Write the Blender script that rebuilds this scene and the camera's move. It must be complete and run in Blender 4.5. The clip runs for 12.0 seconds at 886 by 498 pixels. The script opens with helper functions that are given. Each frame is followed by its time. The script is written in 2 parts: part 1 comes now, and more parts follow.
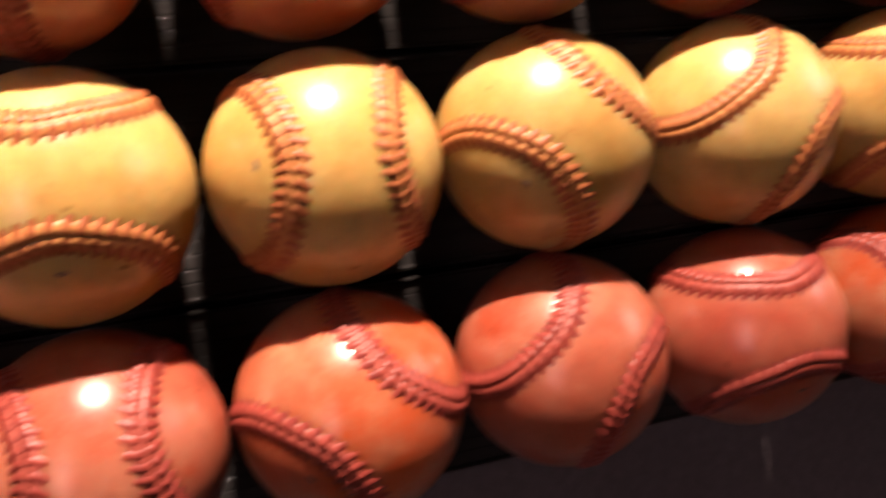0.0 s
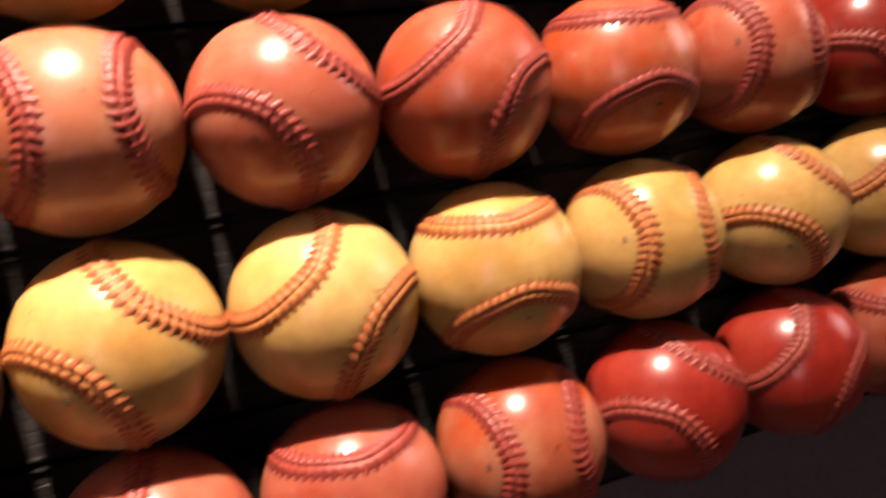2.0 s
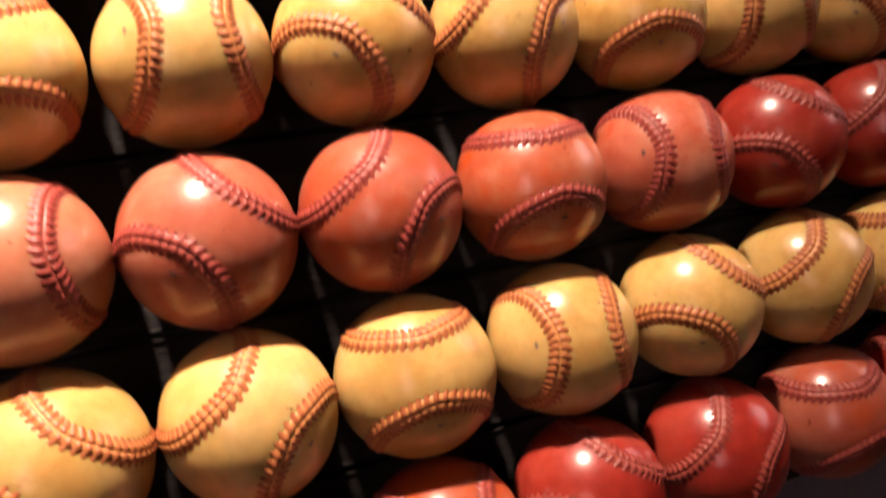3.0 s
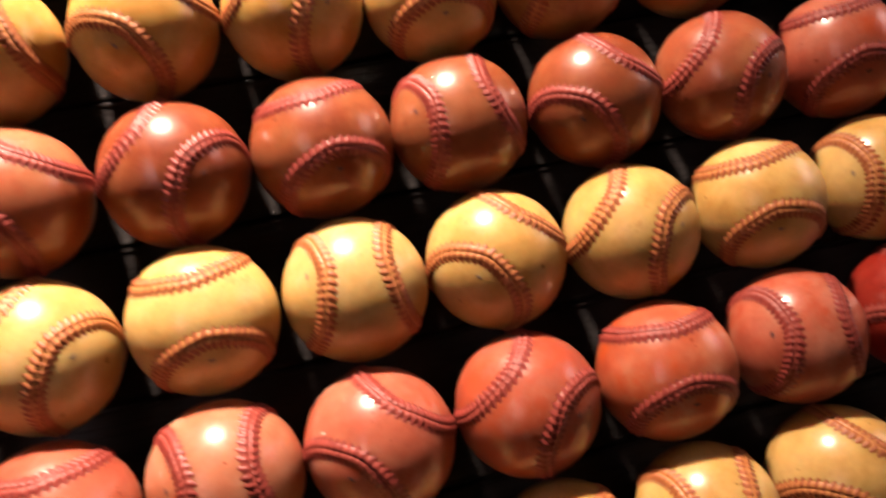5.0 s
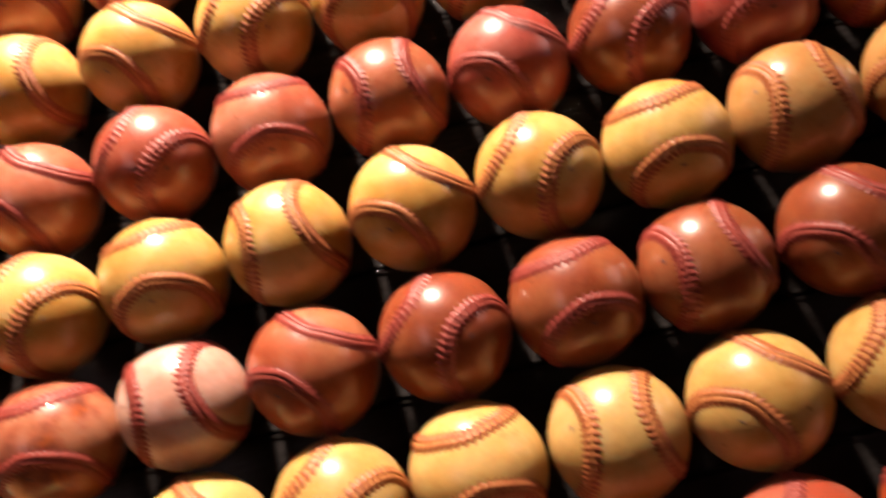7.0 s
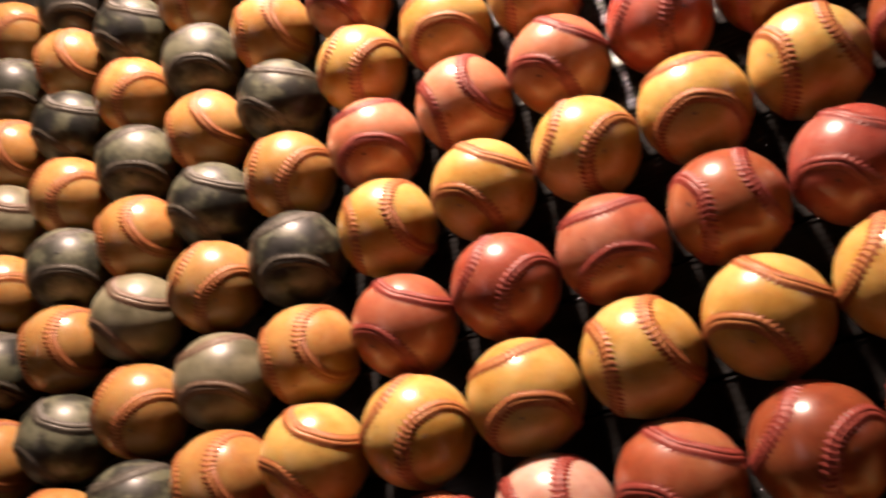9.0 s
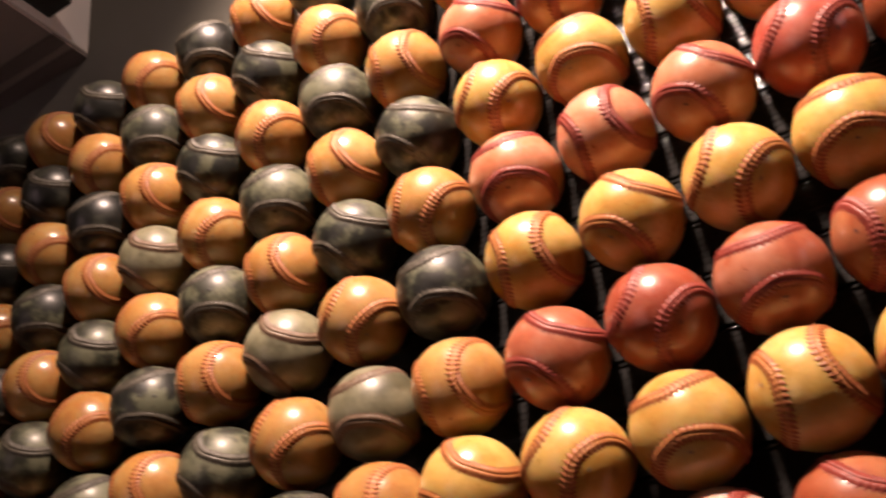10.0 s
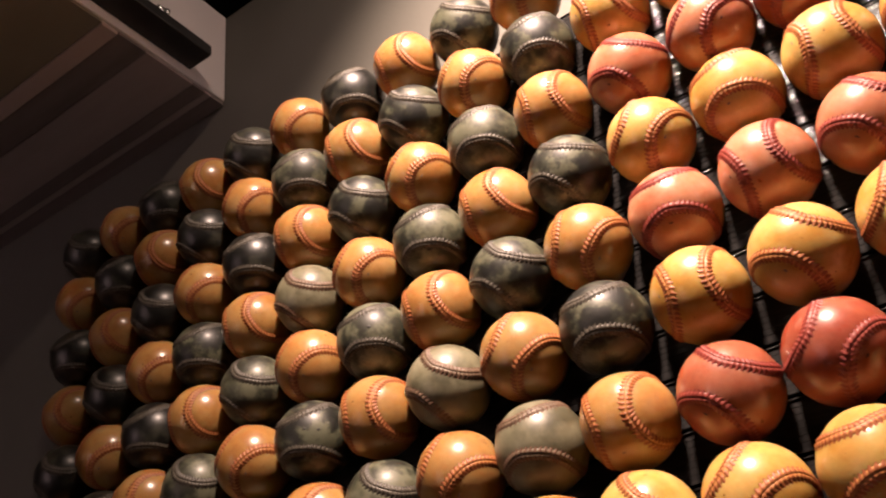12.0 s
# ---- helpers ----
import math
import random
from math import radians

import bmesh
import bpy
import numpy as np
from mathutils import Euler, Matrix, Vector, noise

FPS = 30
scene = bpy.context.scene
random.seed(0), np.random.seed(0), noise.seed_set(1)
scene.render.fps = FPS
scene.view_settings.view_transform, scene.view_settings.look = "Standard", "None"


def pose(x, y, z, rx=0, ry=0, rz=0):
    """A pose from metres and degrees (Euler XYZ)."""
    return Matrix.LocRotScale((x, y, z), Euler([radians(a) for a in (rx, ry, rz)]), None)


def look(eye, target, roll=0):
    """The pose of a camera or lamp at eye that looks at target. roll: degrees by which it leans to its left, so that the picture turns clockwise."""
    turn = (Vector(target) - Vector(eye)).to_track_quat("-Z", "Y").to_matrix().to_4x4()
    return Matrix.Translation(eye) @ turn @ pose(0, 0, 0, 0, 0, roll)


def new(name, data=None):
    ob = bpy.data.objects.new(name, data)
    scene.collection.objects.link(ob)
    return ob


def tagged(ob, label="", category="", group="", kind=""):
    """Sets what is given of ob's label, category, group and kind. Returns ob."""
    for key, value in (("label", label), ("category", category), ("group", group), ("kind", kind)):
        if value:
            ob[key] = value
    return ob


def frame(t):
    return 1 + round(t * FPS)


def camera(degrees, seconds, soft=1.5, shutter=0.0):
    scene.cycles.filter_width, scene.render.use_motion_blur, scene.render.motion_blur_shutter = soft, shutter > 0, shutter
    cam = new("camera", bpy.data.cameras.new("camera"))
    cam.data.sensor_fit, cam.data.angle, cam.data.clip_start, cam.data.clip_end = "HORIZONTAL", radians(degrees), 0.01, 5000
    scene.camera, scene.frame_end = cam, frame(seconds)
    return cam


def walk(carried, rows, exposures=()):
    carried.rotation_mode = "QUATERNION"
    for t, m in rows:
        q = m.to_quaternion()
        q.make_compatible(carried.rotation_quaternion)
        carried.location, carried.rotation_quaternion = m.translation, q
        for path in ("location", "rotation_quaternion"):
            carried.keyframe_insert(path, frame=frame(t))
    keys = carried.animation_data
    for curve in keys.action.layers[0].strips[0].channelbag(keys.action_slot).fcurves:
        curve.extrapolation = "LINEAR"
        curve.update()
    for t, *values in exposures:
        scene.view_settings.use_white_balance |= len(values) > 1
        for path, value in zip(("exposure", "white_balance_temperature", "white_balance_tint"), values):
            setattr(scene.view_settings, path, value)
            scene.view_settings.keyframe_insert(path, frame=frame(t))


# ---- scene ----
FOV = 54.1
cam = camera(FOV, 12.0, soft=2.0, shutter=1.0)
ROWS = [
    (0.0, -0.3502, -0.2695, 1.1805, 82.75, 6.10, -18.89),
    (0.5, -0.3189, -0.2847, 1.1868, 83.94, 6.93, -20.18),
    (1.0, -0.2879, -0.2997, 1.1943, 84.79, 7.83, -21.80),
    (1.5, -0.2624, -0.3120, 1.2012, 85.56, 8.67, -23.33),
    (2.0, -0.2366, -0.3288, 1.2086, 86.56, 9.53, -23.96),
    (2.5, -0.2168, -0.3495, 1.2181, 88.08, 10.41, -23.96),
    (3.0, -0.2017, -0.3707, 1.2295, 89.82, 11.13, -22.58),
    (3.2, -0.2017, -0.3771, 1.2313, 91.12, 11.72, -22.25),
    (4.8, -0.1924, -0.4263, 1.2628, 98.62, 13.46, -11.58),
    (5.0, -0.1915, -0.4333, 1.2694, 98.94, 13.58, -10.09),
    (5.5, -0.1919, -0.4441, 1.2767, 101.18, 14.08, -6.43),
    (6.0, -0.1881, -0.4521, 1.2775, 103.85, 14.15, -2.33),
    (6.5, -0.1897, -0.4589, 1.2817, 106.69, 13.93, 2.15),
    (7.0, -0.1930, -0.4687, 1.2904, 109.46, 13.64, 6.93),
    (7.5, -0.2027, -0.4810, 1.3020, 111.98, 13.13, 11.27),
    (9.5, -0.2552, -0.5246, 1.3205, 119.23, 9.57, 26.85),
    (10.0, -0.2734, -0.5414, 1.3301, 120.02, 9.06, 29.25),
    (10.5, -0.2892, -0.5605, 1.3418, 120.20, 8.98, 30.82),
    (11.0, -0.2983, -0.5724, 1.3426, 121.22, 8.18, 32.66),
    (11.5, -0.3067, -0.5793, 1.3387, 122.16, 7.41, 33.90),
    (12.0, -0.3166, -0.5880, 1.3330, 122.85, 6.97, 34.44),
]
walk(cam, [(t, pose(x, y, z, rx, ry, rz)) for t, x, y, z, rx, ry, rz in ROWS],
     [(0.0, 0.46), (2.5, 0.49), (5.0, 0.25), (6.0, 0.07), (7.5, -0.42), (9.5, -0.96), (12.0, -0.93)])

# ---- world and light ----
LAMP = (-0.29, -0.60, 2.66)
world = bpy.data.worlds.new("world")
scene.world = world
world.use_nodes = True
world.node_tree.nodes["Background"].inputs["Color"].default_value = (1.0, 0.66, 0.64, 1)
world.node_tree.nodes["Background"].inputs["Strength"].default_value = 3.8
spot = bpy.data.lights.new("spot_light", "SPOT")
spot.energy, spot.color = 672.0, (1.0, 0.712, 0.572)
spot.shadow_soft_size, spot.spot_size, spot.spot_blend = 0.032, radians(70), 1.0
spot_ob = new("spot_light", spot)
spot_ob.matrix_world = look(LAMP, (-0.386, 0.05, 1.937))
# the wide, weak spill of the same lamp round its beam
spill = bpy.data.lights.new("spot_spill", "SPOT")
spill.energy, spill.color = 26.0, (1.0, 0.72, 0.57)
spill.shadow_soft_size, spill.spot_size, spill.spot_blend = 0.022, radians(140), 0.9
spill_ob = new("spot_spill", spill)
spill_ob.matrix_world = spot_ob.matrix_world.copy()

# ---- lattice ----
R = 0.0365
DX, DZ, Z0 = 0.0748, 0.07536, 1.1
SHIFT = 0.0008
BACK = 0.053
COL_MIN, COL_MAX = -16, 5
TONES = (
    "ktktgtgtrrrrorcosscsss",
    "tktgtktgyyyyyyyyyyyyyy",
    "ktgtktgtrrrcrercorssss",
    "tktgtdtkyyyyyyyyyyyyyy",
    "ktktgtgtrrqpibbbbiciss",
    "tktktktdtaaaaaaatttttt",
    "ktktgtgtltnrnimbmbbbbb",
    "tktgtdtltdaaaaabbbbbbb",
    "ktktgtgtdteeembbbbbbbb",
    "tktdtltgtdaaaaaaaaaaaa",
    "ktktktdtgteermbbbbbbbb",
    "tktktgtdtdaaaaaaaaaaaa",
    "ktktktktdteerrbbbbbbbb",
)
ROW_MAX = len(TONES) - 1


# ---- materials ----
def material(name):
    m = bpy.data.materials.new(name)
    m.use_nodes = True
    t = m.node_tree
    t.nodes.clear()
    out = t.nodes.new("ShaderNodeOutputMaterial")
    b = t.nodes.new("ShaderNodeBsdfPrincipled")
    t.links.new(b.outputs[0], out.inputs[0])
    return m, t, b


def coords(t, spread=7.0):
    """Object coordinates, shifted by each object's own random number."""
    tc = t.nodes.new("ShaderNodeTexCoord")
    oi = t.nodes.new("ShaderNodeObjectInfo")
    mul = t.nodes.new("ShaderNodeMath")
    mul.operation = "MULTIPLY"
    mul.inputs[1].default_value = spread
    add = t.nodes.new("ShaderNodeVectorMath")
    add.operation = "ADD"
    t.links.new(oi.outputs["Random"], mul.inputs[0])
    t.links.new(tc.outputs["Object"], add.inputs[0])
    t.links.new(mul.outputs[0], add.inputs[1])
    return add.outputs[0], oi.outputs["Random"]


def noise_node(t, vec, scale, detail=4.0, rough=0.55):
    n = t.nodes.new("ShaderNodeTexNoise")
    n.inputs["Scale"].default_value = scale
    n.inputs["Detail"].default_value = detail
    n.inputs["Roughness"].default_value = rough
    t.links.new(vec, n.inputs["Vector"])
    return n.outputs["Fac"]


def ramp(t, fac, stops):
    r = t.nodes.new("ShaderNodeValToRGB")
    e = r.color_ramp.elements
    while len(e) < len(stops):
        e.new(0.5)
    for i, (p, c) in enumerate(stops):
        e[i].position = p
        e[i].color = (*c, 1)
    t.links.new(fac, r.inputs[0])
    return r.outputs[0]


def mix(t, fac, a, b, kind="MIX"):
    m = t.nodes.new("ShaderNodeMix")
    m.data_type, m.blend_type = "RGBA", kind
    for v, i in ((fac, 0), (a, 6), (b, 7)):
        if isinstance(v, (int, float)):
            m.inputs[i].default_value = v
        elif isinstance(v, tuple):
            m.inputs[i].default_value = (*v, 1)
        else:
            t.links.new(v, m.inputs[i])
    return m.outputs[2]


def bump(t, b, height, strength, dist):
    n = t.nodes.new("ShaderNodeBump")
    n.inputs["Strength"].default_value = strength
    n.inputs["Distance"].default_value = dist
    t.links.new(height, n.inputs["Height"])
    t.links.new(n.outputs[0], b.inputs["Normal"])


def ball_material(name, dark, mid, light, stain, rough=0.40, patch=60, edge=0.62, spread=0.14, cloud=22, coat=0.85):
    """Lacquered leather: cloudy colour, small scuffs and stains."""
    m, t, b = material(name)
    vec, rnd = coords(t)
    big = noise_node(t, vec, cloud, 4, 0.6)
    col = ramp(t, big, ((0.5 - spread, dark), (0.5, mid), (0.5 + spread, light)))
    fine = noise_node(t, vec, 130, 5, 0.65)
    col = mix(t, 0.35, col, ramp(t, fine, ((0.3, (0.55, 0.55, 0.55)), (0.6, (1, 1, 1)))), "MULTIPLY")
    spots = noise_node(t, vec, patch, 6, 0.7)
    col = mix(t, ramp(t, spots, ((edge, (0, 0, 0)), (edge + 0.1, (0.7, 0.7, 0.7)))), col, stain)
    specks = noise_node(t, vec, 150 if coat > 0.5 else 105, 2, 0.5)
    col = mix(t, ramp(t, specks, ((0.725, (0, 0, 0)), (0.77, (0.75, 0.75, 0.75)))), col, tuple(0.5 * c for c in stain))
    tone = ramp(t, rnd, ((0.0, (0.8, 0.8, 0.8)), (1.0, (1.0, 1.0, 1.0))))
    col = mix(t, 1.0, col, tone, "MULTIPLY")
    t.links.new(col, b.inputs["Base Color"])
    t.links.new(ramp(t, fine, ((0.2, (rough - 0.06,) * 3), (0.8, (rough + 0.1,) * 3))), b.inputs["Roughness"])
    b.inputs["Specular IOR Level"].default_value = 0.15 if coat > 0.5 else 0.4
    b.inputs["Coat Weight"].default_value = coat
    b.inputs["Subsurface Weight"].default_value = 0.9 if coat > 0.5 else 0.08
    b.inputs["Subsurface Radius"].default_value = (1.0, 0.55, 0.35)
    b.inputs["Subsurface Scale"].default_value = 0.01
    b.inputs["Coat Roughness"].default_value = 0.235 if coat > 0.5 else 0.30
    relief = mix(t, 0.6, noise_node(t, vec, 420, 3, 0.6), noise_node(t, vec, 75, 3, 0.55))
    bump(t, b, relief, 0.16, 0.0012)
    return m


def thread_material(name, c, c2):
    m, t, b = material(name)
    vec, rnd = coords(t)
    n = noise_node(t, vec, 220, 4, 0.6)
    t.links.new(ramp(t, n, ((0.35, c2), (0.6, c))), b.inputs["Base Color"])
    b.inputs["Roughness"].default_value = 0.45
    b.inputs["Specular IOR Level"].default_value = 0.32
    bump(t, b, noise_node(t, vec, 900, 2), 0.2, 0.0004)
    return m


COVER = {
    "y": ball_material("yellow_leather", (0.464, 0.276, 0.076), (0.552, 0.368, 0.12), (0.584, 0.412, 0.156), (0.352, 0.192, 0.056)),
    "a": ball_material("golden_leather", (0.448, 0.248, 0.056), (0.528, 0.34, 0.1), (0.56, 0.388, 0.136), (0.32, 0.16, 0.04)),
    "t": ball_material("tan_leather", (0.368, 0.176, 0.052), (0.424, 0.232, 0.0768), (0.456, 0.276, 0.104), (0.224, 0.104, 0.032)),
    "r": ball_material("salmon_leather", (0.312, 0.068, 0.036), (0.36, 0.1024, 0.0576), (0.4, 0.156, 0.096), (0.32, 0.0464, 0.0136), 0.40, 34, 0.55),
    "e": ball_material("light_salmon_leather", (0.4, 0.132, 0.0656), (0.456, 0.184, 0.1024), (0.488, 0.24, 0.148), (0.4, 0.096, 0.032), 0.40, 40, 0.58),
    "n": ball_material("dusty_salmon_leather", (0.288, 0.076, 0.04), (0.336, 0.1072, 0.0584), (0.376, 0.1504, 0.0904), (0.272, 0.052, 0.0208), 0.40, 45, 0.58),
    "c": ball_material("coral_leather", (0.304, 0.0624, 0.0344), (0.352, 0.096, 0.056), (0.384, 0.136, 0.084), (0.36, 0.0576, 0.0128), 0.40, 20, 0.54),
    "m": ball_material("rose_leather", (0.288, 0.0544, 0.0384), (0.344, 0.0816, 0.0576), (0.384, 0.124, 0.092), (0.28, 0.032, 0.0192), 0.40, 45, 0.58),
    "o": ball_material("orange_leather", (0.328, 0.0664, 0.0256), (0.368, 0.1008, 0.048), (0.416, 0.176, 0.0976), (0.4, 0.0584, 0.0072), 0.40, 18, 0.5),
    "q": ball_material("streaked_orange_leather", (0.16, 0.044, 0.024), (0.296, 0.096, 0.048), (0.368, 0.16, 0.088), (0.44, 0.104, 0.012), 0.40, 24, 0.54, 0.09, 30),
    "s": ball_material("scarlet_leather", (0.21, 0.012, 0.0076), (0.272, 0.0225, 0.013), (0.305, 0.044, 0.026), (0.176, 0.012, 0.0096)),
    "i": ball_material("brick_leather", (0.256, 0.06, 0.0248), (0.304, 0.088, 0.0376), (0.344, 0.132, 0.0624), (0.208, 0.0376, 0.012)),
    "b": ball_material("russet_leather", (0.192, 0.0432, 0.0152), (0.236, 0.0648, 0.0232), (0.276, 0.096, 0.0376), (0.144, 0.0272, 0.008)),
    "p": ball_material("pale_pink_leather", (0.488, 0.256, 0.188), (0.576, 0.368, 0.292), (0.624, 0.464, 0.384), (0.464, 0.176, 0.104)),
    "l": ball_material("khaki_leather", (0.09, 0.084, 0.049), (0.168, 0.1584, 0.098), (0.23, 0.2176, 0.142), (0.024, 0.0224, 0.016), 0.46, 50, 0.64, 0.13, 30, 0.4),
    "g": ball_material("grey_leather", (0.022, 0.0235, 0.0145), (0.080, 0.084, 0.052), (0.145, 0.148, 0.096), (0.0065, 0.0065, 0.0055), 0.50, 52, 0.555, 0.08, 34, 0.3),
    "d": ball_material("dark_grey_leather", (0.007, 0.008, 0.0055), (0.027, 0.029, 0.0185), (0.102, 0.107, 0.067), (0.0045, 0.0045, 0.0036), 0.50, 50, 0.54, 0.065, 38, 0.3),
    "k": ball_material("charcoal_leather", (0.005, 0.0054, 0.0048), (0.0105, 0.011, 0.0093), (0.048, 0.0495, 0.036), (0.004, 0.004, 0.004), 0.40, 30, 0.56, 0.13, 34, 0.4),
}
THREAD = {
    "warm": thread_material("rust_thread", (0.282, 0.095, 0.033), (0.205, 0.056, 0.019)),
    "red": thread_material("crimson_thread", (0.216, 0.036, 0.0256), (0.136, 0.02, 0.016)),
    "brown": thread_material("brown_thread", (0.136, 0.08, 0.052), (0.072, 0.04, 0.0264)),
    "grey": thread_material("grey_thread", (0.068, 0.06, 0.048), (0.028, 0.024, 0.0192)),
}
LIP = {
    "warm": thread_material("rust_seam_leather", (0.41, 0.19, 0.061), (0.328, 0.116, 0.036)),
    "red": thread_material("crimson_seam_leather", (0.232, 0.0496, 0.0344), (0.16, 0.0272, 0.0192)),
    "brown": thread_material("brown_seam_leather", (0.16, 0.124, 0.08), (0.096, 0.068, 0.044)),
    "grey": thread_material("grey_seam_leather", (0.096, 0.0864, 0.064), (0.04, 0.036, 0.028)),
}
THREAD_OF = {tone: "grey" if tone in "gdk" else "brown" if tone == "l" else "warm" if tone in "yat" else "red" for tone in COVER}


def plain_material(name, c1, c2, scale, rough, bump_scale=300, bump_strength=0.1, stretch=(1, 1, 1)):
    m, t, b = material(name)
    tc = t.nodes.new("ShaderNodeTexCoord")
    mp = t.nodes.new("ShaderNodeMapping")
    mp.inputs["Scale"].default_value = stretch
    t.links.new(tc.outputs["Object"], mp.inputs[0])
    n = noise_node(t, mp.outputs[0], scale, 6, 0.6)
    t.links.new(ramp(t, n, ((0.3, c1), (0.7, c2))), b.inputs["Base Color"])
    b.inputs["Roughness"].default_value = rough
    bump(t, b, noise_node(t, mp.outputs[0], bump_scale, 3), bump_strength, 0.001)
    return m


SLAT = plain_material("black_slat", (0.019, 0.0185, 0.0185), (0.026, 0.0255, 0.0255), 40, 0.10, 700, 0.2, (0.004, 0.004, 6))
SLAT.node_tree.nodes["Principled BSDF"].inputs["Specular IOR Level"].default_value = 0.15
SLAT.node_tree.nodes["Principled BSDF"].inputs["Specular Tint"].default_value = (0.86, 0.97, 1.0, 1)
WALL = plain_material("grey_paint", (0.108, 0.105, 0.091), (0.13, 0.127, 0.11), 3, 0.7, 160, 0.15)
WHITE = plain_material("white_paint", (0.78, 0.76, 0.74), (0.84, 0.82, 0.80), 5, 0.55, 160, 0.1)
# two tones for the bands of shade and light painted on the soffit
SHADE_BAND = plain_material("soffit_shade_band", (0.19, 0.165, 0.155), (0.28, 0.24, 0.228), 9, 0.5, 60, 0.1, (0.4, 3, 1))
LIGHT_BAND = plain_material("soffit_light_band", (0.44, 0.365, 0.35), (0.52, 0.435, 0.415), 9, 0.5, 60, 0.1, (0.4, 3, 1))
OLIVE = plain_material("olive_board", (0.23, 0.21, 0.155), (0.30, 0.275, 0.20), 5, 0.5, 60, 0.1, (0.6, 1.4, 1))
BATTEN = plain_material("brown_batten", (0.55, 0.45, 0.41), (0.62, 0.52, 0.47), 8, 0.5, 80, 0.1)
FELT = plain_material("black_felt", (0.085, 0.074, 0.083), (0.105, 0.093, 0.102), 200, 0.95, 600, 0.4)
FELT.node_tree.nodes["Principled BSDF"].inputs["Specular IOR Level"].default_value = 0.1
STEEL = plain_material("steel", (0.5, 0.5, 0.5), (0.6, 0.6, 0.6), 60, 0.25)
STEEL.node_tree.nodes["Principled BSDF"].inputs["Metallic"].default_value = 1.0
BLACK = plain_material("black_metal", (0.016, 0.016, 0.016), (0.03, 0.03, 0.03), 30, 0.4)
FLOOR = plain_material("dark_carpet", (0.02, 0.018, 0.016), (0.04, 0.035, 0.03), 60, 0.9, 400, 0.6)


# ---- mesh tools ----
def mesh_of(name, bm, mat=None, smooth=False):
    me = bpy.data.meshes.new(name)
    bm.to_mesh(me)
    bm.free()
    if mat:
        me.materials.append(mat)
    for p in me.polygons:
        p.use_smooth = smooth
    return me


def box_bm(x0, y0, z0, x1, y1, z1, bevel=0.0):
    bm = bmesh.new()
    bmesh.ops.create_cube(bm, size=1)
    for v in bm.verts:
        v.co = Vector(((x0 + x1) / 2 + v.co.x * (x1 - x0), (y0 + y1) / 2 + v.co.y * (y1 - y0), (z0 + z1) / 2 + v.co.z * (z1 - z0)))
    if bevel:
        bmesh.ops.bevel(bm, geom=bm.edges[:], offset=bevel, segments=2, affect="EDGES", profile=0.5)
    return bm


def part(name, bm, mat, parent=None, label="", smooth=False):
    ob = new(name, mesh_of(name, bm, mat, smooth))
    if parent:
        ob.parent = parent
    if label:
        tagged(ob, label)
    return ob


# ---- the baseball ----
SEAM_A, SEAM_B = 0.39, 0.395


def seam_point(u):
    """The closed seam curve on the unit ball, u from 0 to 4 pi; its neck faces -y with both seams upright."""
    th = math.pi / 2 - (math.pi / 2 - SEAM_A) * math.cos(u)
    ph = u / 2 + SEAM_B * math.sin(2 * u)
    return NECK @ Vector((math.sin(th) * math.cos(ph), math.sin(th) * math.sin(ph), math.cos(th)))


NECK = Matrix.Rotation(radians(90), 3, "X")


def seam_frames(n):
    """n evenly spaced places along the seam: point, direction, sideways."""
    dense = [seam_point(4 * math.pi * i / 2000) for i in range(2001)]
    s = [0.0]
    for a, b in zip(dense, dense[1:]):
        s.append(s[-1] + (b - a).length)
    us = np.interp(np.linspace(0, s[-1], n, endpoint=False), s, np.linspace(0, 4 * math.pi, 2001))
    out = []
    for u in us:
        p = seam_point(u)
        d = (seam_point(u + 0.01) - seam_point(u - 0.01)).normalized()
        out.append((p, d, p.cross(d).normalized()))
    return out


def cover_mesh(name, seg, mat):
    bm = bmesh.new()
    bmesh.ops.create_uvsphere(bm, u_segments=seg, v_segments=seg // 2, radius=R)
    return mesh_of(name, bm, mat, True)


def seam_mesh(name, n, profile, mat):
    """Two raised lips of leather with a groove between them."""
    verts, faces = [], []
    k = len(profile)
    for p, d, w in seam_frames(n):
        for off, h in profile:
            verts.append((p * R + w * off).normalized() * (R + h))
    for i in range(n):
        for j in range(k - 1):
            a, b = i * k + j, ((i + 1) % n) * k + j
            faces.append((a, b, b + 1, a + 1))
    me = bpy.data.meshes.new(name)
    me.from_pydata(verts, [], faces)
    me.materials.append(mat)
    for p in me.polygons:
        p.use_smooth = True
    return me


RIDGE = ((0.0, 0.00045), (0.0004, 0.00065), (0.0010, 0.0009), (0.0018, 0.0010), (0.0027, 0.0006), (0.0036, 0.0002), (0.0052, -0.0001))


def ridge(off):
    """The height of the lacquered seam above the cover, off metres from its middle."""
    return float(np.interp(abs(off), [a for a, _ in RIDGE], [h for _, h in RIDGE]))


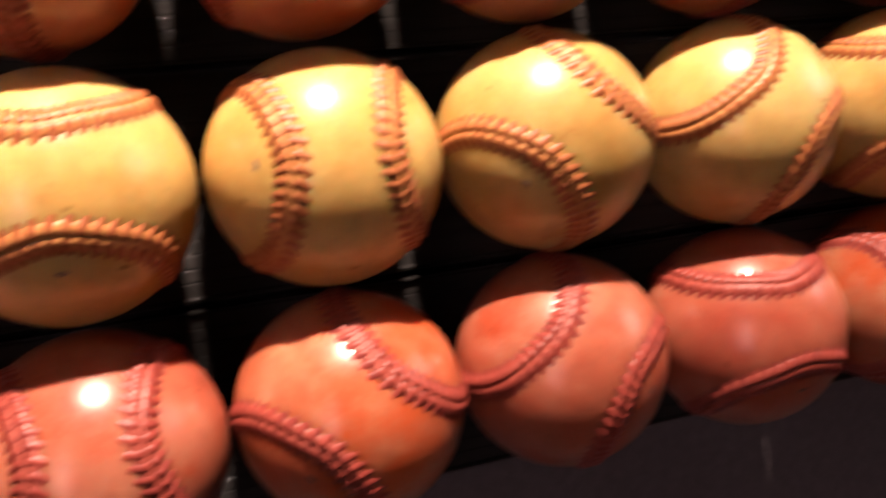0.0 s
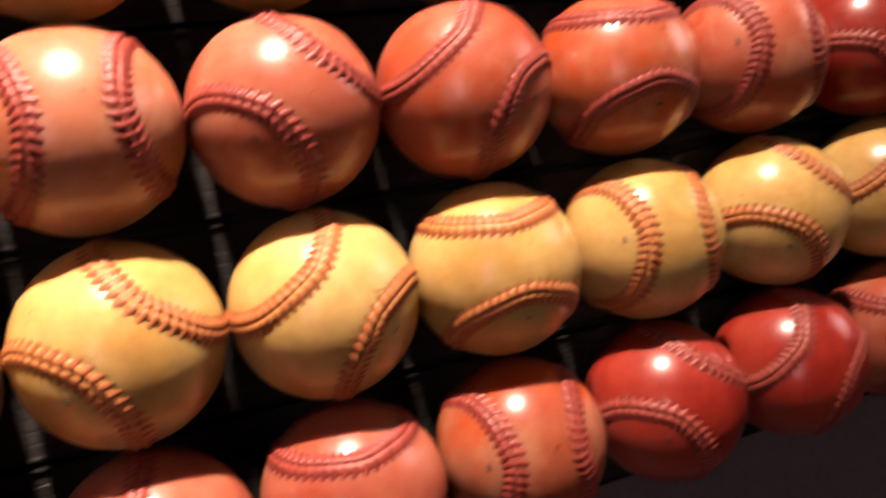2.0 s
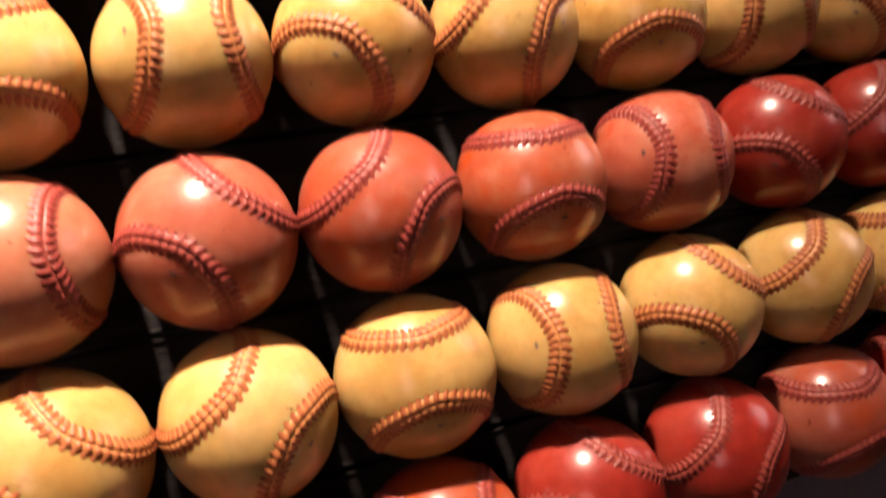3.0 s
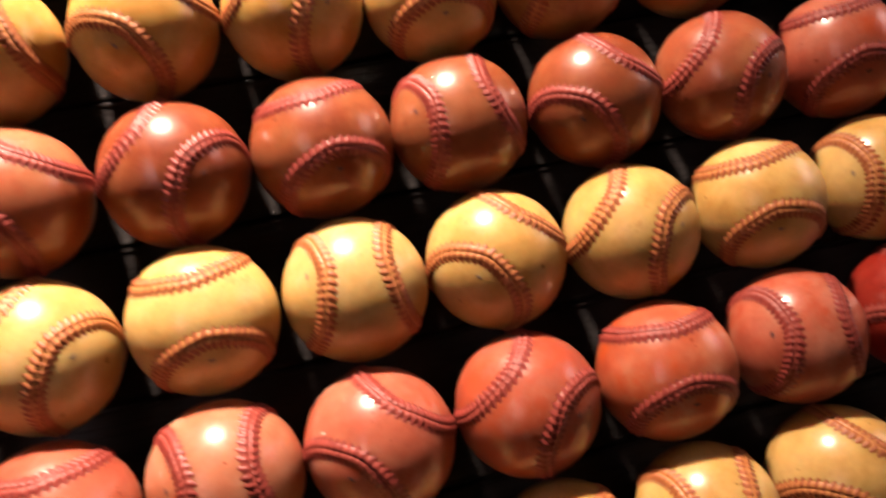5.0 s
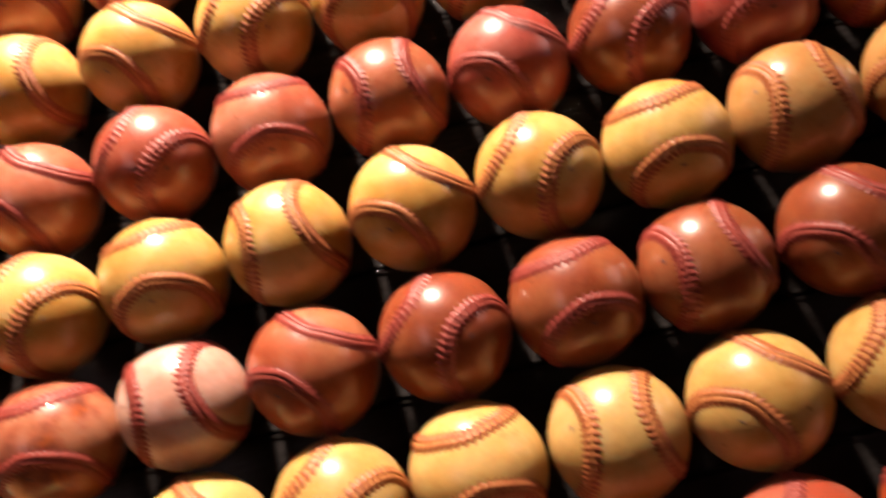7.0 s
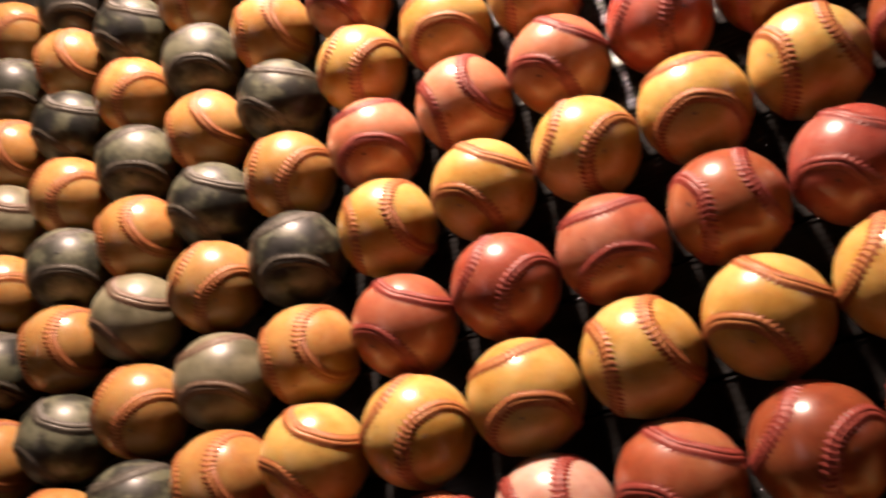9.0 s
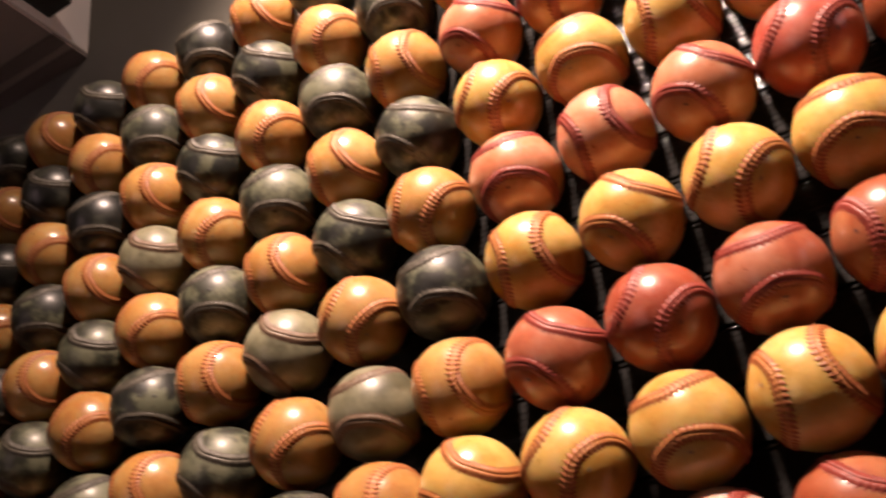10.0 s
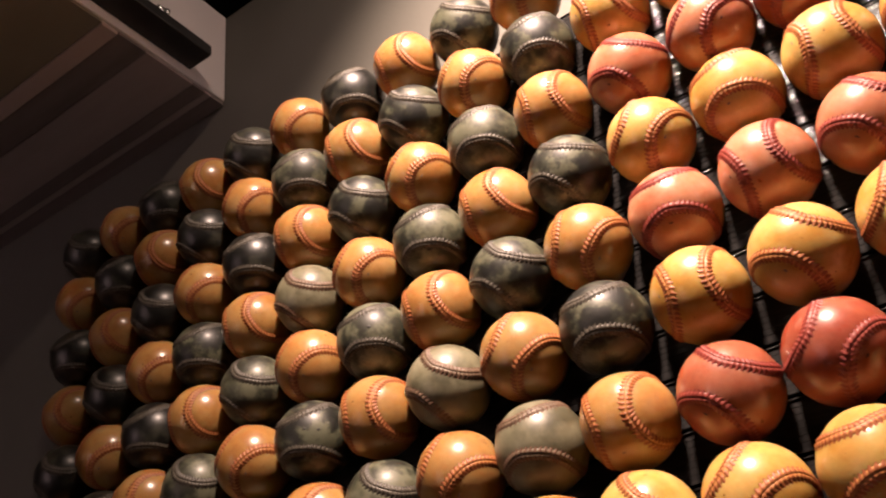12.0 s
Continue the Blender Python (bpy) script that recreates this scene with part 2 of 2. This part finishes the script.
def stitch_mesh(name, n, mat, rings):
    """Slanted stitches that ride over both flanks of the seam like the strands of a rope, each tapering into its needle hole."""
    section = ((-1.25, -0.0004), (-0.7, 0.00022), (0.0, 0.00036), (0.7, 0.00022), (1.25, -0.0004))
    k = len(section)
    verts, faces = [], []
    for p, d, w in seam_frames(n):
        for side in (-1, 1):
            base = len(verts)
            for j in range(rings):
                f = j / (rings - 1)
                off = 0.0008 + 0.0046 * f
                half = 0.00122 * (1.0 - 0.35 * f ** 3)
                c = (p * R + w * side * off + d * (0.0016 * f - 0.0007)).normalized()
                across = c.cross((w * side * 0.93 + d * 0.37).normalized()).normalized()
                for x, h in section:
                    verts.append(c * (R + ridge(off) + h * (1.0 - 0.6 * f * f)) + across * half * x)
            for j in range(rings - 1):
                a, b = base + k * j, base + k * (j + 1)
                for q in range(k - 1):
                    faces.append((a + q, b + q, b + q + 1, a + q + 1))
    me = bpy.data.meshes.new(name)
    me.from_pydata(verts, [], faces)
    me.materials.append(mat)
    for p in me.polygons:
        p.use_smooth = True
    return me


PROFILE = [(-a, h) for a, h in RIDGE[-2:0:-1]] + [(a, h) for a, h in RIDGE[:-1]]
PROFILE = [(PROFILE[0][0] - 0.0003, -0.0003), *PROFILE, (PROFILE[-1][0] + 0.0003, -0.0003)]
MESHES = {}
for tone, mat in COVER.items():
    thread, lip = THREAD[THREAD_OF[tone]], LIP[THREAD_OF[tone]]
    MESHES[tone, True] = (cover_mesh("cover", 64, mat), seam_mesh("seam", 170, PROFILE, lip), stitch_mesh("stitching", 116, thread, 6))
    MESHES[tone, False] = (cover_mesh("cover", 44, mat), seam_mesh("seam", 110, PROFILE, lip), stitch_mesh("stitching", 116, thread, 5))

peg_bm = bmesh.new()
bmesh.ops.create_cone(peg_bm, segments=10, radius1=0.006, radius2=0.006, depth=BACK - 0.02, cap_ends=True,
                      matrix=Matrix.Translation((0, (BACK + 0.04) / 2, 0)) @ Matrix.Rotation(radians(90), 4, "X"))
PEG = mesh_of("peg", peg_bm, BLACK)


def stamp_mesh(side, ink):
    """The worn ink print on the broad lobe beside the seam: a small blurred bar that follows the cover."""
    bm = bmesh.new()
    out = Vector((0.63 * side, -0.775, 0.0)).normalized()
    along, across = Vector((0, 0, 1)), out.cross(Vector((0, 0, 1))).normalized()
    uneven = (1.0, 0.8, 0.95, 0.7, 1.05, 0.85, 1.0, 0.75, 0.9, 1.05, 0.8, 0.95)
    rings = []
    for f, lift in ((0.65, 0.00012), (1.0, 0.00002)):
        ring = []
        for k, n in enumerate(uneven):
            a = 2 * math.pi * k / len(uneven)
            offset = along * (0.0019 * f * n * math.cos(a)) + across * (0.0010 * f * n * math.sin(a))
            ring.append(bm.verts.new((out * R + offset).normalized() * (R + lift)))
        rings.append(ring)
    for a, b in zip(rings, rings[1:]):
        for k in range(len(a)):
            bm.faces.new((a[k], b[k], b[(k + 1) % len(a)], a[(k + 1) % len(a)]))
    bm.faces.new(rings[0])
    bmesh.ops.recalc_face_normals(bm, faces=bm.faces[:])
    return mesh_of("ink_stamp", bm, ink, True)


INK = dict(warm=plain_material("worn_ink_on_yellow", (0.11, 0.085, 0.055), (0.26, 0.17, 0.09), 900, 0.6),
           red=plain_material("worn_ink_on_red", (0.045, 0.016, 0.012), (0.12, 0.03, 0.022), 900, 0.6))
STAMP = {(side, thread): stamp_mesh(side, ink) for side in (-1, 1) for thread, ink in INK.items()}

NAMES = dict(a="golden-yellow", n="dusty-salmon", e="light-salmon", c="coral-red", q="streaky-orange", l="khaki-grey", d="mottled dark-grey", m="rose-red", o="orange-red", i="brick-red", y="cream-yellow", t="tan", r="salmon-red", s="scarlet", b="russet-brown", p="pale pink", g="mottled grey", k="charcoal black")
THREADS = dict(brown="reddish-brown", warm="rust-coloured", red="crimson", grey="grey")
TURNS = (0, -45, 45, 90)
SEAMS = ("upright", "slanting", "slanting", "level")


MARK = dict(pale=plain_material("pale_scuff", (0.42, 0.30, 0.24), (0.62, 0.50, 0.42), 500, 0.7),
            black=plain_material("black_stain", (0.008, 0.008, 0.007), (0.02, 0.02, 0.017), 500, 0.6))
MARKS = {  # (col, row): azimuth, elevation, length, width, slant, kind
    (1, 4): ((4, -5, 0.0052, 0.0013, 20, "pale"),),
    (-10, 8): ((28, -4, 0.0022, 0.0016, 0, "black"),),
    (-11, 7): ((27, -3, 0.0019, 0.0014, 20, "black"), (47, -6, 0.0017, 0.0013, 0, "black")),
    (-9, 9): ((25, -42, 0.0026, 0.0020, 0, "black"),),
}


def scuff_mark(ball, az, el, length, width, slant, kind):
    """An uneven stain or scuff, a thin skin that follows the round cover."""
    rng = random.Random(round(az * 31 + el * 7))
    place = Matrix.Rotation(radians(az), 3, "Z") @ Matrix.Rotation(radians(-el), 3, "X")
    ca, sa = math.cos(radians(slant)), math.sin(radians(slant))
    bm = bmesh.new()

    def point(u, w, lift):
        return bm.verts.new((place @ Vector((u * ca - w * sa, -R, u * sa + w * ca))).normalized() * (R + lift))

    rings = []
    uneven = [rng.uniform(0.65, 1.2) for k in range(16)]
    for f, lift in ((0.45, 0.00014), (0.8, 0.00012), (1.0, -0.0001)):
        rings.append([point(f * n * length * math.cos(k * math.pi / 8), f * n * width * math.sin(k * math.pi / 8), lift) for k, n in enumerate(uneven)])
    bm.faces.new(rings[0])
    for a, b in zip(rings, rings[1:]):
        for k in range(16):
            bm.faces.new((a[k], b[k], b[(k + 1) % 16], a[(k + 1) % 16]))
    bmesh.ops.recalc_face_normals(bm, faces=bm.faces[:])
    ob = part("scuff_mark" if kind == "pale" else "stain", bm, MARK[kind], ball, {"pale": "pale scuffed streak", "black": "round black spot"}[kind], True)
    return ob


# hand-hung unevenness in millimetres: columns sideways and up, rows sideways and forward
COL_X = {-14: -1, -13: -2, -12: -2, -11: -1.2, -9: -0.5, -8: -0.4, -7: -2, -6: -0.8, 0: 1.8, 1: 4.5, 2: 7, 3: 8.5, 4: 10, 5: 11}
COL_Z = {-14: 2, -13: -3.3, -12: 2.5, -11: 2, -9: 2, -8: 3, -7: 0.6, -6: -3, -3: 1, 0: -0.6}
ROW_X = (0, 0, -2, 0.7, -0.6, -1.2, 0, 1, 0.7, -1, -1.5, -2, -2)
ROW_Y = (-2, -3, -4, -0.4, -1.8, -5, 0.2, -4, -0.5, 1, 0, -1.5, -1.5)
BALL_XZ = {(0, 5): (-2.5, -0.4), (-1, 5): (-0.4, -2.2), (-5, 5): (-0.6, -2), (-3, 4): (0.4, -1.5), (-1, 4): (-1.6, -0.4),
           (-2, 2): (-1.5, -0.4), (-4, 7): (1.2, -1.4), (-3, 7): (0.9, -2.3), (-5, 7): (0, -1.9)}


# how far each ball is turned from its pattern, in letters of two degrees from m, about the axes x, y and z
LEAN_X = (
    "mmmmmmmmmmminknqjmqmmm",
    "mmmmmmmmmmmmnnnnoplmmm",
    "mmmmmmmmmmmmmomkmnkmmm",
    "mmmmmmmmmmmigpjkimmmmm",
    "mmmmmmmmmmmllknipnmmmm",
    "mmmmmmmmmmjlhqmphmmmmm",
    "mmmmmmmskrmponoqmmmmmm",
    "mmmmmmmmsmooskmmmmmmmm",
    "mmmmmnkmmykqpmmmmmmmmm",
    "mmmmjmlmhipjhmmmmmmmmm",
    "mmmkmmmkjmlkmmmmmmmmmm",
    "mmmmmmklllmmmmmmmmmmmm",
    "mmmmmlmmmmmmmmmmmmmmmm",
)
LEAN_Y = (
    "mmmmmmmmmmmlnllmlkjmmm",
    "mmmmmmmmmmmmmnnmnlnmmm",
    "mmmmmmmmmmmmmmnonojmmm",
    "mmmmmmmmmmmlnlonkmmmmm",
    "mmmmmmmmmmmljmkjnmmmmm",
    "mmmmmmmmmmokkmmmmmmmmm",
    "mmmmmmmmmmkmnlmommmmmm",
    "mmmmmmonomollqmmmmmmmm",
    "mmmmmmklminknmmmmmmmmm",
    "mmmmmmmmkimlnmmmmmmmmm",
    "mmmompmpmpkqmmmmmmmmmm",
    "mmmmmmnmnmmmmmmmmmmmmm",
    "mmmmmommmmmmmmmmmmmmmm",
)
LEAN_Z = (
    "mmmmmmmmmmmmkmlkkmrmmm",
    "mmmmmmmmmmmmmjnkmpommm",
    "mmmmmmmmmmmmmmknnnimmm",
    "mmmmmmmmmmmnqnmmmimmmm",
    "mmmmmmmmmmmnmlnlmkmmmm",
    "mmmmmmmmmmnnmpklnmmmmm",
    "mmmmmmmhjlnmqomhmmmmmm",
    "mmmmmmpmmmoqimmmmmmmmm",
    "mmmmmhnnmgnlqmmmmmmmmm",
    "mmmmpmnmljmfnmmmmmmmmm",
    "mmmmmomnionlmmmmmmmmmm",
    "mmmmmmnllmmmmmmmmmmmmm",
    "mmmmmkmmmmmmmmmmmmmmmm",
)


def lean(col, row):
    """The turn of one ball: the board's slow sag and sway, and its own lean."""
    right = max(col, -2) + 2
    sway = (-10.8 + 1.02 * right - 0.74 * col + 1.9 * row, -2.2 + 0.54 * right - 0.34 * col - 0.51 * row, -1.2 - 3.5 * right + 0.16 * col)
    own = [2 * (ord(table[row][col - COL_MIN]) - ord("m")) for table in (LEAN_X, LEAN_Y, LEAN_Z)]
    turn = Vector([radians(a + b) for a, b in zip(sway, own)])
    return Matrix.Rotation(turn.length, 4, turn) if turn.length > 0 else Matrix.Identity(4)


def hang(col, row):
    dx, dz = BALL_XZ.get((col, row), (0, 0))
    return Vector((COL_X.get(col, 0) + ROW_X[row] + dx, ROW_Y[row], COL_Z.get(col, 0) + dz)) / 1000


def baseball(col, row, tone):
    kind = (col - row + 1) % 4
    near = col > -9
    cover, seam, stitching = MESHES[tone, near]
    ball = new("baseball")
    off = hang(col, row)
    ball.matrix_world = pose(col * DX + row * SHIFT + off.x, off.y, Z0 + row * DZ + off.z)
    turn = lean(col, row) @ pose(0, 0, 0, -4, 0, 0) @ pose(0, 0, 0, 0, TURNS[kind], 0)
    for name, me in (("cover", cover), ("seam", seam), ("stitching", stitching)):
        ob = new(name, me)
        ob.parent = ball
        ob.matrix_local = turn
        if name == "stitching":
            tagged(ob, THREADS[THREAD_OF[tone]] + " stitching")
    if tone not in "lgdk":
        stamp = new("ink_stamp", STAMP[-1 if kind < 2 else 1, THREAD_OF[tone]])
        stamp.parent = ball
        stamp.matrix_local = turn
    for mark in MARKS.get((col, row), ()):
        scuff_mark(ball, *mark)
    peg = new("peg", PEG)
    peg.parent = ball
    tagged(ball, "%s leather baseball with %s %s seams, pegged to black slats" % (NAMES[tone], SEAMS[kind], THREADS[THREAD_OF[tone]]),
           "baseball", "baseballs on the wall")
    return ball


for row in range(ROW_MAX + 1):
    for col in range(COL_MIN, COL_MAX + 1):
        baseball(col, row, TONES[row][col - COL_MIN])

# ---- setting ----
X0, X1 = (COL_MIN - 0.75) * DX, 0.9
FACE = BACK + 0.014
panel = tagged(new("wall_panel"), "black slatted display panel behind the baseballs", "wall panel", kind="structure")


def slat_bm(zl, zh):
    """A board with rounded lips along its long edges and fine grooves between them."""
    lip = 0.0022
    prof = [(FACE, zl), (BACK + 0.002, zl), (BACK - 0.0012, zl + 0.0005), (BACK - 0.0014, zl + lip * 0.6), (BACK, zl + lip)]
    for k in range(1, 7):
        z = zl + lip + (zh - zl - 2 * lip) * k / 7
        prof += [(BACK, z - 0.0004), (BACK + 0.0003, z), (BACK, z + 0.0004)]
    prof += [(BACK, zh - lip), (BACK - 0.0014, zh - lip * 0.6), (BACK - 0.0012, zh - 0.0005), (BACK + 0.002, zh), (FACE, zh)]
    bm = bmesh.new()
    ends = [[bm.verts.new((x, y, z)) for y, z in prof] for x in (X0, X1)]
    n = len(prof)
    for k in range(n):
        bm.faces.new((ends[0][k], ends[0][(k + 1) % n], ends[1][(k + 1) % n], ends[1][k]))
    bm.faces.new(ends[0][::-1])
    bm.faces.new(ends[1])
    bmesh.ops.recalc_face_normals(bm, faces=bm.faces[:])
    return bm


SLAT_PITCH, GROOVE, SLAT_LOW = 0.04205, Z0 + 0.40 * DZ, -1
SLAT_TOP = int((Z0 + (ROW_MAX + 0.6) * DZ - GROOVE) / SLAT_PITCH)
for k in range(SLAT_LOW, SLAT_TOP + 1):
    zc = GROOVE + k * SLAT_PITCH
    part("slat", slat_bm(zc - SLAT_PITCH + 0.0011, zc - 0.0011), SLAT, panel)
WALL_Y = 0.106
part("skirt", box_bm(X0, FACE - 0.006, 0.35, X1, WALL_Y, GROOVE + (SLAT_LOW - 1) * SLAT_PITCH - 0.002, 0.001), FELT, panel, "black felt-covered skirt below the slats")
part("backing", box_bm(X0, FACE, GROOVE + (SLAT_LOW - 1) * SLAT_PITCH, X1, WALL_Y, GROOVE + SLAT_TOP * SLAT_PITCH), BLACK, panel)
TOP = 2.46
ROOM_W, ROOM_E, ROOM_S, HIGH = -3.5, 2.0, -4.0, 3.2
tagged(part("wall_north", box_bm(-3.5, WALL_Y, 0, ROOM_E, WALL_Y + 0.14, TOP), WALL), "grey painted wall", "wall", kind="structure")
DOOR_N, DOOR_S, DOOR_H = -0.1, -1.2, 2.6
tagged(part("floor", box_bm(ROOM_W - 0.12, ROOM_S - 0.12, -0.1, ROOM_E + 0.12, 2.0, 0), FLOOR), "dark carpet floor", "floor", kind="structure")
tagged(part("ceiling", box_bm(ROOM_W - 0.12, ROOM_S - 0.12, HIGH, ROOM_E + 0.12, 2.0, HIGH + 0.1), BLACK), "black ceiling above the walls", "ceiling", kind="structure")
tagged(part("wall_west", box_bm(ROOM_W - 0.12, ROOM_S, 0, ROOM_W, 2.0, HIGH), WALL), "grey painted side wall", "wall", kind="structure")
# unseen wall; its opening is added to admit the world's ambient fill
east = tagged(new("wall_east"), "unseen grey side wall, its opening added to let in ambient light", "wall", kind="structure")
for name, y0, z0, y1, z1 in (("wall_section", ROOM_S, 0, DOOR_S, HIGH), ("wall_section", DOOR_N, 0, 2.0, HIGH), ("lintel", DOOR_S, DOOR_H, DOOR_N, HIGH), ("parapet", DOOR_S, 0, DOOR_N, 1.65)):
    part(name, box_bm(ROOM_E, y0, z0, ROOM_E + 0.12, y1, z1), WALL, east)
tagged(part("wall_back", box_bm(ROOM_W, 1.88, 0, ROOM_E, 2.0, HIGH), BLACK), "black wall behind the display partition", "wall", kind="structure")
# also unseen, with a gap added so more of the world light enters
south = tagged(new("wall_south"), "unseen grey wall facing the display, its doorway added to let in ambient light", "wall", kind="structure")
for name, x0, z0, x1, z1 in (("wall_section", ROOM_W - 0.12, 0, -3.3, HIGH), ("wall_section", -2.1, 0, ROOM_E + 0.12, HIGH), ("lintel", -3.3, DOOR_H, -2.1, HIGH)):
    part(name, box_bm(x0, ROOM_S - 0.12, z0, x1, ROOM_S, z1), WALL, south)


# ---- bulkhead above the panel ----
BX, BZ = -1.0595, 2.275
bulkhead = tagged(new("bulkhead"), "white boxed-in bulkhead at the head of the wall", "bulkhead", kind="structure")
part("casing", box_bm(-3.4, -3.2, BZ, BX, WALL_Y - 0.001, TOP, 0.002), WHITE, bulkhead)
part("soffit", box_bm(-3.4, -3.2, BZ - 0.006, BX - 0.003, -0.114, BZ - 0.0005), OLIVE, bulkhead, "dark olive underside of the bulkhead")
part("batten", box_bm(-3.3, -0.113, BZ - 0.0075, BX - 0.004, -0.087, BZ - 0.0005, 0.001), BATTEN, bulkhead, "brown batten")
# soffit strips whose colours stand in for banded light and shade
for y0, y1, mat, label in ((-0.086, -0.040, SHADE_BAND, "soffit strip coloured as a band of shade"), (-0.039, 0.044, LIGHT_BAND, "soffit strip coloured as a band of light"),
                           (0.045, 0.068, SHADE_BAND, "soffit strip coloured as a band of shade"), (0.069, 0.079, LIGHT_BAND, "soffit strip coloured as a band of light"), (0.080, WALL_Y - 0.001, SHADE_BAND, "soffit strip coloured as a band of shade")):
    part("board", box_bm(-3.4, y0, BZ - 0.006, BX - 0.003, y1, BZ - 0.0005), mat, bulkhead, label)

# ---- track rail with its clamp ----
rail = tagged(new("track_rail"), "black metal lighting track rail fixed along the white bulkhead", "track rail")
rail.matrix_world = pose(BX, 0.036, BZ + 0.015)
bm = box_bm(0.0, -1.6, 0.0, 0.045, 0.0, 0.019, 0.0015)
part("housing", bm, BLACK, rail)
part("top_rib", box_bm(0.0, -1.6, 0.019, 0.030, -0.06, 0.033, 0.002), BLACK, rail)
bm = bmesh.new()
bmesh.ops.create_cone(bm, segments=20, radius1=0.007, radius2=0.007, depth=0.016, cap_ends=True, matrix=Matrix.Translation((0.036, -0.086, 0.026)) @ Matrix.Rotation(radians(90), 4, "X"))
bmesh.ops.create_cone(bm, segments=20, radius1=0.009, radius2=0.009, depth=0.004, cap_ends=True, matrix=Matrix.Translation((0.036, -0.080, 0.026)) @ Matrix.Rotation(radians(90), 4, "X"))
part("clamp_screw", bm, STEEL, rail, "shiny steel clamp screw", True)
